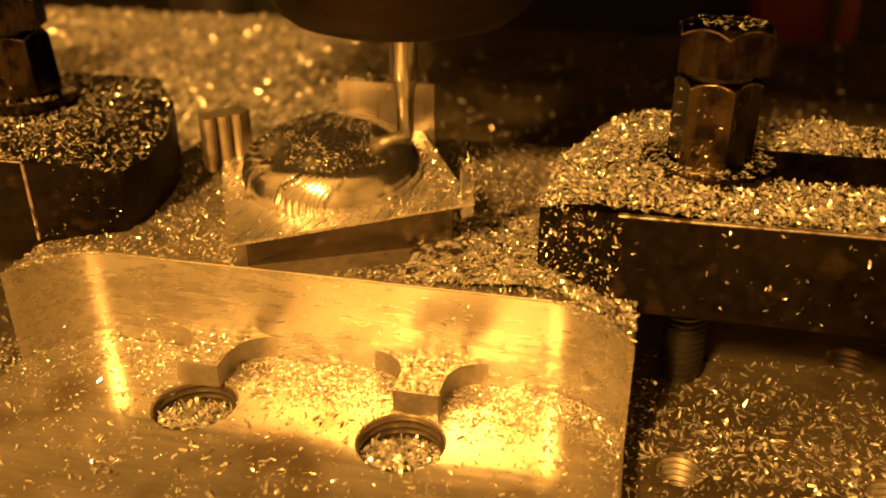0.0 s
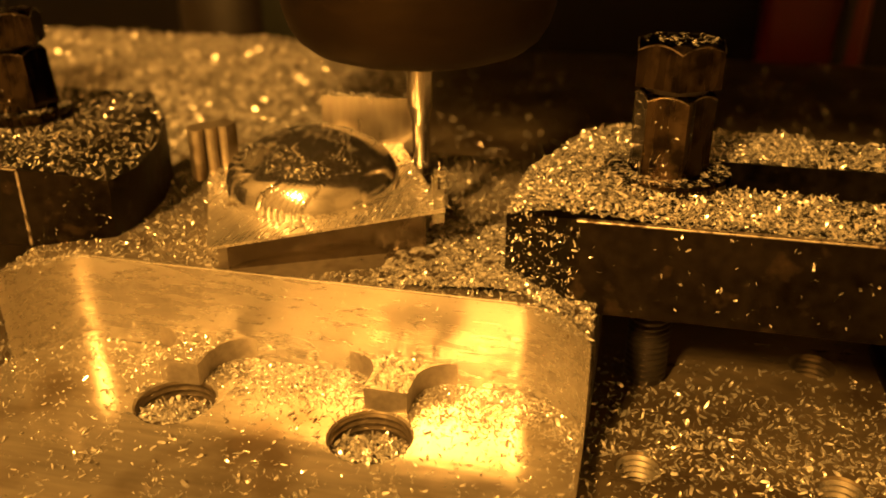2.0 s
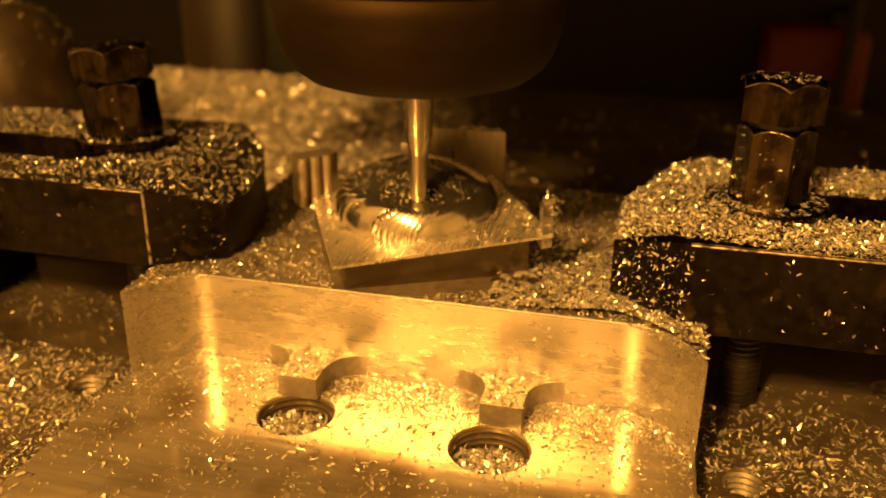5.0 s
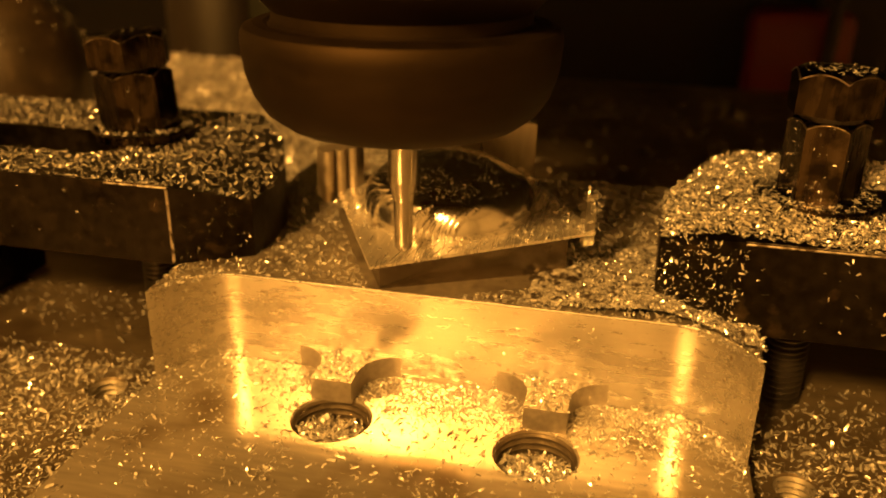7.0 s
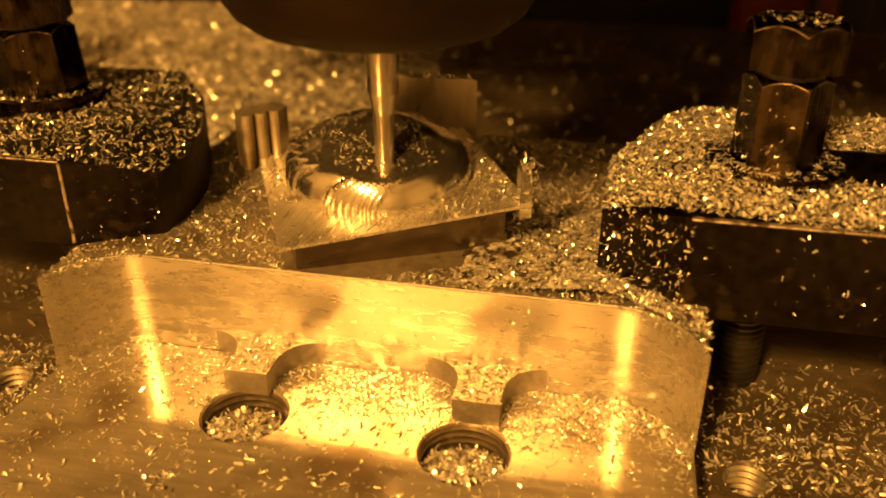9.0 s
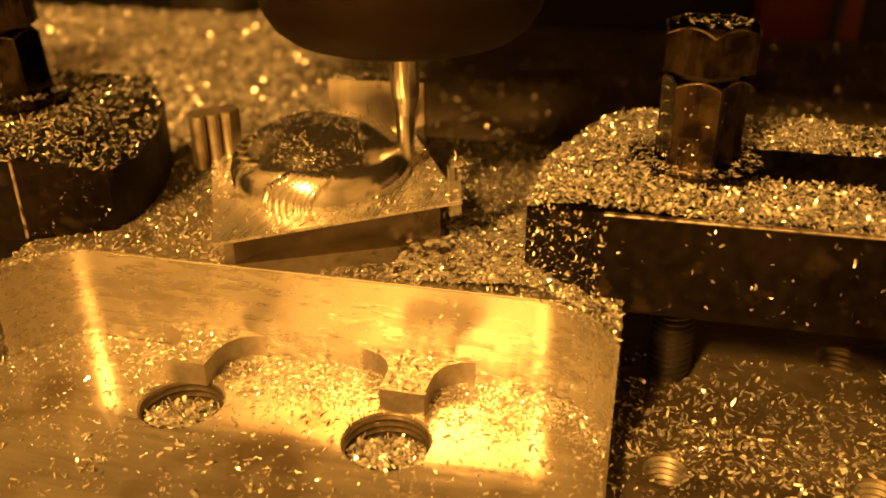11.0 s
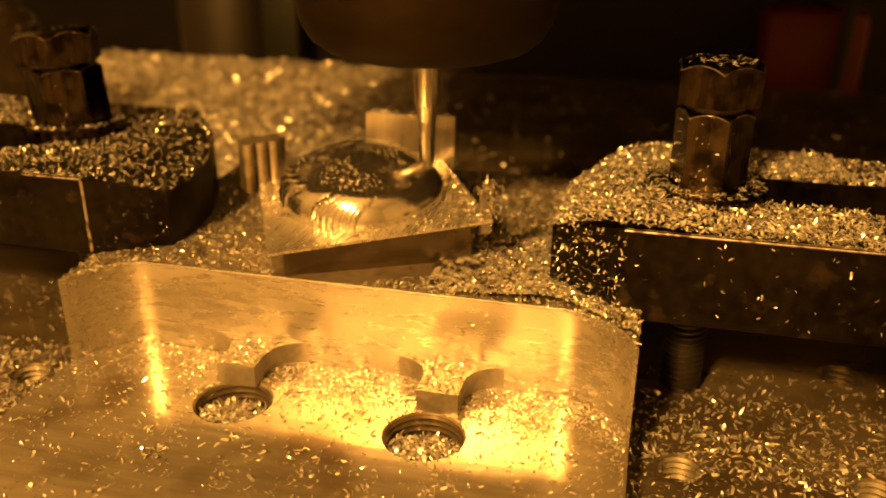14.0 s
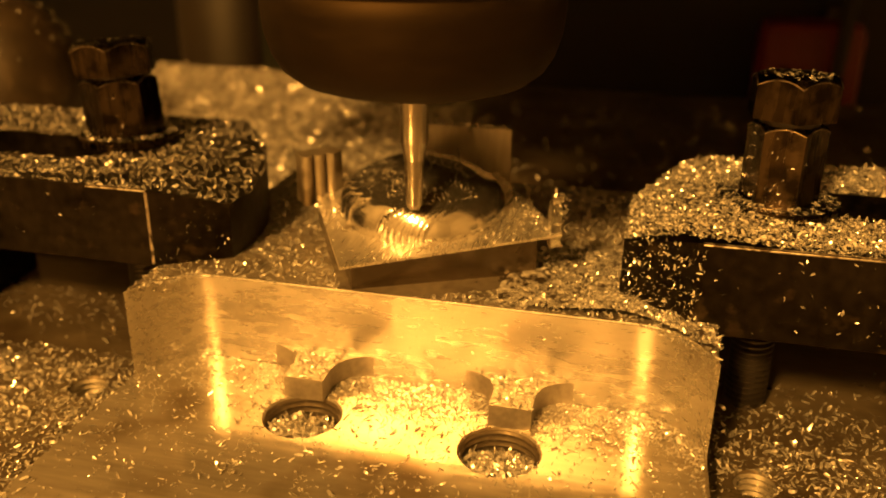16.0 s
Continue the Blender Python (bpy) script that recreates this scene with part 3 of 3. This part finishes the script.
def face_gap(x, y):
    """How far a place lies before the block's scooped face."""
    wall = np.where(x < -90, FACE - 14 + np.sqrt(np.clip(196 - (x + 90) ** 2, 0, None)), np.where(x > -10.5, FACE - 14 + np.sqrt(np.clip(196 - (x + 10.5) ** 2, 0, None)), FACE))
    return wall - y


def foot_bank(x, y):
    """Height of what chips lie on before the block: its milled floor or the table."""
    return np.where((x > -104.2) & (x < 3.6) & (y > 30), FLOOR, 0.0)


def at_foot(x, y, u):
    d = face_gap(x, y)
    thick = np.clip((x + 84) / 14, 0.16, 1) * np.clip(1.25 - d / (9 + 5 * clumps(x, y, 20, 5)), 0, 1)
    return ~in_bores(x, y) & (d > 0.1) & (u < np.maximum(thick, 0.6 * (d < 1.0)))


flakes("strewn_chips", 24000, patch(-103, 3, 96, 119.4, foot_bank, at_foot), "fine bright chips lying thick at the block's foot", (0.3, 1.05), 0.35, 12)
flakes("strewn_chips", 4200, patch(-103, 3, 70, 114, foot_bank, lambda x, y, u: ~in_bores(x, y) & (u < np.clip((y - 64) / 50, 0, 1) ** 1.5)), "fine bright chips scattered before the block's foot", (0.3, 1.1), 0.4, 15)
# strewn over the table before the block
flakes("strewn_chips", 40000, patch(-175, 95, 40, 125, foot_bank, lambda x, y, u: ~inside(BLOCK_PLAN, x, y) & ~in_bores(x, y) & (u < 0.04 + 0.36 * clumps(x, y, 22, 7) ** 2 + 0.62 * (x < -104) + 0.48 * (x > 4))), "bright curled aluminium chips strewn over the table", (0.35, 1.5), 0.4, seed=11)
flakes("strewn_chips", 6000, patch(4, 110, 112, 150, 0.0, lambda x, y, u: ~in_bores(x, y) & (u < 0.75 - 0.5 * (y > 140))), "bright chips strewn under the edge of the clamp", seed=13)
flakes("strewn_chips", 15000, patch(-260, -105, 96, 240, 0.0, lambda x, y, u: ~in_bores(x, y) & ~inside(LEFT, x, y) & (u < 0.8)), "bright chips strewn beside the block", seed=14)
flakes("strewn_chips", 20000, patch(-180, -104.5, 40, 120, 0.0, lambda x, y, u: ~in_bores(x, y) & ~inside(BLOCK_PLAN, x, y) & (u < 0.35 + 0.6 * clumps(x, y, 26, 17))), "fine bright chips strewn thick beside the block", (0.3, 1.2), 0.45, seed=17)
# larger curls among them
flakes("strewn_chips", 1500, patch(-190, 95, 60, 140, 0.1, lambda x, y, u: ~inside(BLOCK_PLAN, x, y) & ~in_bores(x, y) & ((x > 6) | (x < -106))), "larger bright curls of aluminium strewn over the table", (1.0, 2.1), 0.5, seed=16)

def bore_fill(x, y, by):
    return FLOOR - 0.7 - 4.0 * np.clip((y - by + 5.5) / 12.0, 0, 1)


for k, (bx, by, r) in enumerate(BORES):
    heap("chips_in_bore", bx - r, bx + r, by - r, by + r, lambda x, y, a=bx, b=by, q=r: np.where((x - a) ** 2 + (y - b) ** 2 < (q - 0.2) ** 2, bore_fill(x, y, b) - 0.3, -8.9), "packed chips in a counterbored hole", 0.5, 8, flush=True, bare=-8.0)
    flakes("chips_in_bore", 760, patch(bx - r, bx + r, by - r, by + r, lambda x, y, b=by: bore_fill(x, y, b), lambda x, y, u, a=bx, b=by, q=r: (x - a) ** 2 + (y - b) ** 2 < (q - 0.8) ** 2), "bright chips filling a counterbored hole", (0.7, 2.0), 0.9, 20 + k)
for tx, ty in TABS:
    flakes("chips_on_tab", 900, patch(tx - 10, tx + 10, ty + 0.2, 119.4, TAB_TOP, lambda x, y, u, a=tx: np.abs(x - a) < 3.7 + 6.4 - np.sqrt(np.clip(41 - np.clip(y - 113.1, 0, 6.4) ** 2, 0, None))), "bright chips lying on a tab of the block", (0.4, 1.2), 0.5, seed=int(60 - tx))
# on the block's top, thinner at its left end and shielded beneath the work
flakes("chips_on_block", 46000, patch(-104, 3.5, 109, 195, TOP, lambda x, y, u: inside(BLOCK_PLAN, x, y) & ~inside(WORK_PLAN, x, y - 2) & ~inside(RIGHT, x, y) & ~inside(LEFT, x, y) & (u < np.where(x > -45, 0.95, 0.85))), "bright chips scattered over the block's top", (0.35, 1.2), seed=31)
def drift(x, y):
    return np.where(inside(BLOCK_PLAN, x.ravel(), y.ravel() - 0.3).reshape(x.shape), 2.4 * np.clip((x + 40) / 36, 0, 1) * np.clip(1.5 - np.abs(y - 124) / 22, 0, 1) * (0.6 + 0.6 * clumps(x, y, 12, 6)), 0)


heap("chip_drift", -46, 3.4, 109, 160, lambda x, y: drift(x, y) + TOP - 0.25, "drift of packed chips between the work and the clamp", 0.7, 9, flush=True, bare=TOP - 0.1)
flakes("chips_on_block", 15000, patch(-48, 3.5, 109, 150, lambda x, y: TOP + drift(x, y) + 0.2, lambda x, y, u: inside(BLOCK_PLAN, x, y) & ~inside(WORK_PLAN, x, y) & ~inside(RIGHT, x, y) & (u < np.clip((x + 48) / 40, 0, 1))), "bright chips drifted against the clamp", (0.4, 1.25), seed=32)


# heaped on the right clamp and dusted on the left one
def right_top(x, y):
    return np.where(x > -3, 41.2, 41.2 + (x + 3) * 0.45)


def left_top(x, y):
    return np.where(x < -104, 40.8, 40.8 - (x + 104) * 0.34)


def on_right(x, y):
    return right_top(x, y) + 2.2 * np.clip(1 - np.hypot(np.clip(x - 2, None, 40), (y - 140) * 0.55) / 17, 0, 1)


flakes("chips_on_clamp", 34000, patch(-14, 105, 118.4, 171, lambda x, y: on_right(x, y) + 0.1, lambda x, y, u: inside(RIGHT, x, y) & (np.hypot(x - 13.0, y - 140.5) > 11.2)), "bright chips heaped over the strap clamp", (0.4, 1.35), seed=41)
flakes("chips_on_clamp", 12000, patch(-14, 40, 118.4, 171, lambda x, y: on_right(x, y) + 0.9, lambda x, y, u: inside(RIGHT, x, y) & (np.hypot(x - 13.0, y - 140.5) > 11.0)), "bright chips heaped over the clamp's nose", (0.4, 1.35), 0.6, seed=42)
flakes("chips_on_clamp", 30000, patch(-230, -90, 120.6, 180, lambda x, y: left_top(x, y), lambda x, y, u: inside(LEFT, x, y) & (np.hypot(x + 128.5, y - 153) > 11.2) & (u < 0.5 + 0.6 * clumps(x, y, 16, 9))), "bright chips dusted over the strap clamp", (0.35, 1.25), seed=43)


def ring(cx, cy, r0, r1, z):
    def place(rng, n):
        a, r = rng.uniform(0, 2 * math.pi, n), np.sqrt(rng.uniform(r0 ** 2, r1 ** 2, n))
        return np.stack([cx + r * np.cos(a), cy + r * np.sin(a), np.full(n, z)], axis=1)
    return place


flakes("chips_on_bolt", 90, ring(13.0, 140.5, 0, 6.2, 65.8), "bright chips lying on a bolt head", (0.6, 1.8), 0.25, seed=51)
flakes("chips_on_bolt", 420, ring(13.0, 140.5, 6.6, 10.5, 43.4), "bright chips lying on a washer", (0.6, 1.6), 0.3, seed=52)
flakes("chips_on_bolt", 70, ring(-128.5, 153, 0, 6.8, 63.4), "fine chips lying on a bolt head", (0.3, 0.9), seed=53)
flakes("chips_on_bolt", 260, ring(-128.5, 153, 8.0, 10.6, 43.0), "bright chips lying on a washer", (0.6, 1.6), seed=54)
for cx, cy in ((13.0, 140.5), (-128.5, 153.0)):
    flakes("chips_on_bolt", 150 if cx > 0 else 40, lambda rng, n, a=cx, b=cy: np.stack([a + (6.35 if a > 0 else 7.6) * np.cos(q := rng.uniform(2.4, 5.2, n)), b + (6.35 if a > 0 else 7.6) * np.sin(q), 44 + (13 if a > 0 else 9) * rng.uniform(0, 1, n) ** 1.5], axis=1), "fine chips clinging to a nut", (0.3, 1.0), 0.9, int(80 + abs(cx)))
# on the work
def crown(rng, n):
    p = ring(*DOME, 0, 16.3, 43.0)(rng, n)
    p[:, 2] = crown_height(np.hypot(p[:, 0] - DOME[0], p[:, 1] - DOME[1]))
    p[:, :2] = [stretch(*q) for q in p[:, :2]]
    return p[clumps(p[:, 0], p[:, 1], 9, 12) + rng.normal(0, 0.15, n) > 0.42]


flakes("chips_on_work", 1900, crown, "fine chips lying on the boss's crown", (0.3, 1.0), 0.25, 55)
flakes("chips_on_work", 11000, patch(-95, -20, 108, 175, lambda x, y: 32.7 + ((x - A.x) * ALONG.x + (y - A.y) * ALONG.y) / (B - A).length * 3.0, lambda x, y, u: inside(WORK_PLAN, x, y) & (np.hypot(((x - DOME[0]) * ALONG.x + (y - DOME[1]) * ALONG.y) / 0.84, (x - DOME[0]) * INTO.x + (y - DOME[1]) * INTO.y) > 20.8) & (u < np.where((x + 62) * 0.5 + (y - 112) > 14, 0.95, 0.06))), "fine chips lying on the work's floor", (0.4, 1.2), seed=56)
flakes("chips_on_work", 160, lambda rng, n: np.stack([rng.uniform(-61.5, -41.2, n), rng.uniform(166.6, 168.2, n), np.full(n, 46.0)], axis=1), "ragged bright burr along a wall's top", (0.5, 1.5), 0.8, 57)
flakes("chips_on_work", 130, lambda rng, n: np.stack([B.x - 0.7 + rng.normal(0, 0.8, n), B.y + 1.6 + rng.normal(0, 0.9, n), rng.uniform(35.8, 42.6, n)], axis=1), "chips caught on a ragged corner", (0.5, 1.5), 0.9, 58)
# stuck to upright faces
def stuck(x0, x1, z0, z1, y, keep):
    def place(rng, n):
        p = np.stack([rng.uniform(x0, x1, n), np.full(n, 0.0), rng.uniform(z0, z1, n)], axis=1)
        p[:, 1] = y(p[:, 0])
        return p[rng.uniform(0, 1, n) < keep(p[:, 0], p[:, 2])]
    return place


flakes("chips_on_face", 1500, stuck(-101, 1, FLOOR, 23, lambda x: np.full(len(x), FACE - 0.25) - np.where(x < -90, 14 - np.sqrt(np.clip(196 - (x + 90) ** 2, 0, None)), 0) - np.where(x > -10.5, 14 - np.sqrt(np.clip(196 - (x + 10.5) ** 2, 0, None)), 0), lambda x, z: np.where(x < -60, 0.012, 0.05) + 0.75 * np.exp(-(z - FLOOR) / 3.0) + 0.30 * np.exp(-((x + 33) / 14) ** 2)), "fine chips clinging to the block's front face", (0.25, 0.8), 0.9, 71)
flakes("chips_on_face", 2600, stuck(-13.4, 60, 25.5, 40, lambda x: np.where(x < -1.5, 129.3 + (x + 13.6) * (118.4 - 129.5) / 12.1, 118.4), lambda x, z: np.where(x < 0, 0.9, 0.045)), "chips clinging to the clamp's dark side", (0.4, 1.2), 0.9, 72)
flakes("chips_on_face", 420, stuck(-150, -91.6, 25.5, 39, lambda x: np.where(x > -105, 120.3 + (x + 105) * 8.1 / 13.5, 120.2), lambda x, z: np.where(x > -105, 0.7, 0.12)), "chips clinging to the clamp's dark side", (0.3, 0.9), 0.9, 73)


# a thick bed over the table behind, dense on one side of the block
def bed_edge(x, y):
    return np.clip((-62 - 0.20 * (y - 200) + 10 * clumps(x, y, 40, 8) - x) / 30, 0, 1)


heap("chip_bed", -425, -40, 172, 452, lambda x, y: bed_edge(x, y) * (0.6 + 2.2 * clumps(x, y, 26, 3)) * np.where(inside(BLOCK_PLAN, x.ravel(), y.ravel()).reshape(x.shape), 0, 1), "thick bed of packed chips over the back of the table", 1.4, 4, mat=BED)
flakes("chip_bed", 36000, patch(-425, -40, 172, 450, lambda x, y: bed_edge(x, y) * (0.6 + 2.2 * clumps(x, y, 26, 3)) + 0.1, lambda x, y, u: ~inside(BLOCK_PLAN, x, y) & (u < bed_edge(x, y))), "loose bright chips over the packed bed", (1.2, 3.6), 0.6, 61)
flakes("strewn_chips", 11000, patch(-110, 320, 172, 450, 0.0, lambda x, y, u: ~inside(BLOCK_PLAN, x, y) & ~inside(RIGHT, x, y) & (u < 0.25 + 0.5 * clumps(x, y, 60, 4))), "chips scattered over the back of the table", (1.0, 3.0), 0.5, 62)


# ---- the machine behind and the room ----
def backdrop():
    base = thing("machine_base", (-40, 500, -900), "dark machine stand below the table", "machine", kind="structure", rides=False)
    part("stand", box(-520, 420, -120, 760, -900, -60, 4), CAST, base)
    part("saddle", box(-200, 120, 20, 440, -60, -18.2, 2), CAST, base)
    col = thing("machine_column", (-40, 660, -60), "dark painted machine column behind the table", "machine", rides=False)
    part("column", box(-210, 160, 610, 760, -60, 700, 6), DARK_PAINT, col)
    # head out of view, sized to cast shade over the table's back
    part("unseen_head", box(-158, 260, 150, 610, 104, 330, 8), DARK_PAINT, col)
    left = thing("drive_cover", (-330, 600, -60), "ochre and green drive cover, its shadow put into the colours", "cover", rides=False)
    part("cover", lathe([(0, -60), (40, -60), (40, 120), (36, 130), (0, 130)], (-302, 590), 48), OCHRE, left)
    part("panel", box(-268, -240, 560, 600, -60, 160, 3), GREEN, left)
    red = thing("red_switch_box", (107, 590, -60), "red plastic switch box with a dark cable", "switch box", rides=False)
    part("housing", box(70, 132, 575, 620, -60, 30, 9), RED, red)
    part("button", lathe([(0, 30), (9, 30), (9, 38), (7, 41), (0, 42)], (116, 597), 32), OCHRE, red)
    part("cable", rod((112, 566, -60), (122, 566, 200), 4.0, 16), DARK_PAINT, red, "dark cable")
    hand = thing("round_knob", (-253, 262, 0), "dark round knob dusted with chips on the table", "knob")
    part("knob", lathe([(0, 0), (24, 0), (27.5, 8), (29.3, 20), (29.0, 30), (26.8, 40), (22.5, 48.5), (16.0, 55), (8.5, 58.8), (0, 60)], (-253, 262), 48), KNOB, hand)
    flakes("chips_on_knob", 240, lambda rng, n: (lambda a, f: np.stack([-253 + 29.6 * np.sin(f) * np.cos(a), 262 + 29.6 * np.sin(f) * np.sin(a), 30.5 + 29.6 * np.cos(f)], axis=1))(rng.uniform(0, 2 * math.pi, n), rng.uniform(0, 1.3, n)), "bright chips dusted over a dark knob", (1.0, 2.6), 0.6, 95)
    # made-up room: pale unseen sides bounce the lamp, the back is blackened
    for name, b in (("floor", box(-1500, 1500, -1500, 1800, -1000, -900)), ("ceiling", box(-1500, 1500, -1500, 1800, 1500, 1600)), ("wall_north", box(-1500, 1500, 1700, 1800, -900, 1500)), ("wall_south", box(-1500, 1500, -1600, -1500, -900, 1500)), ("wall_east", box(1500, 1600, -1500, 1800, -900, 1500)), ("wall_west", box(-1600, -1500, -1500, 1800, -900, 1500))):
        tagged(part(name, b, DARK_WALL if name == "wall_north" else BOUNCE_WALL), "added workshop " + name.split("_")[0], name.split("_")[0], kind="structure")


backdrop()


def motions():
    for ob in CARRIED:
        x, y, z = ob.location
        walk(ob, [(t, pose(x + sx * MM, y + sy * MM, z)) for t, _, _, _, sx, sy in ROWS])
    walk(the_spindle, [(t, pose(x * MM, y * MM, z * MM)) for t, x, y, z in SPINDLE_ROWS])


motions()
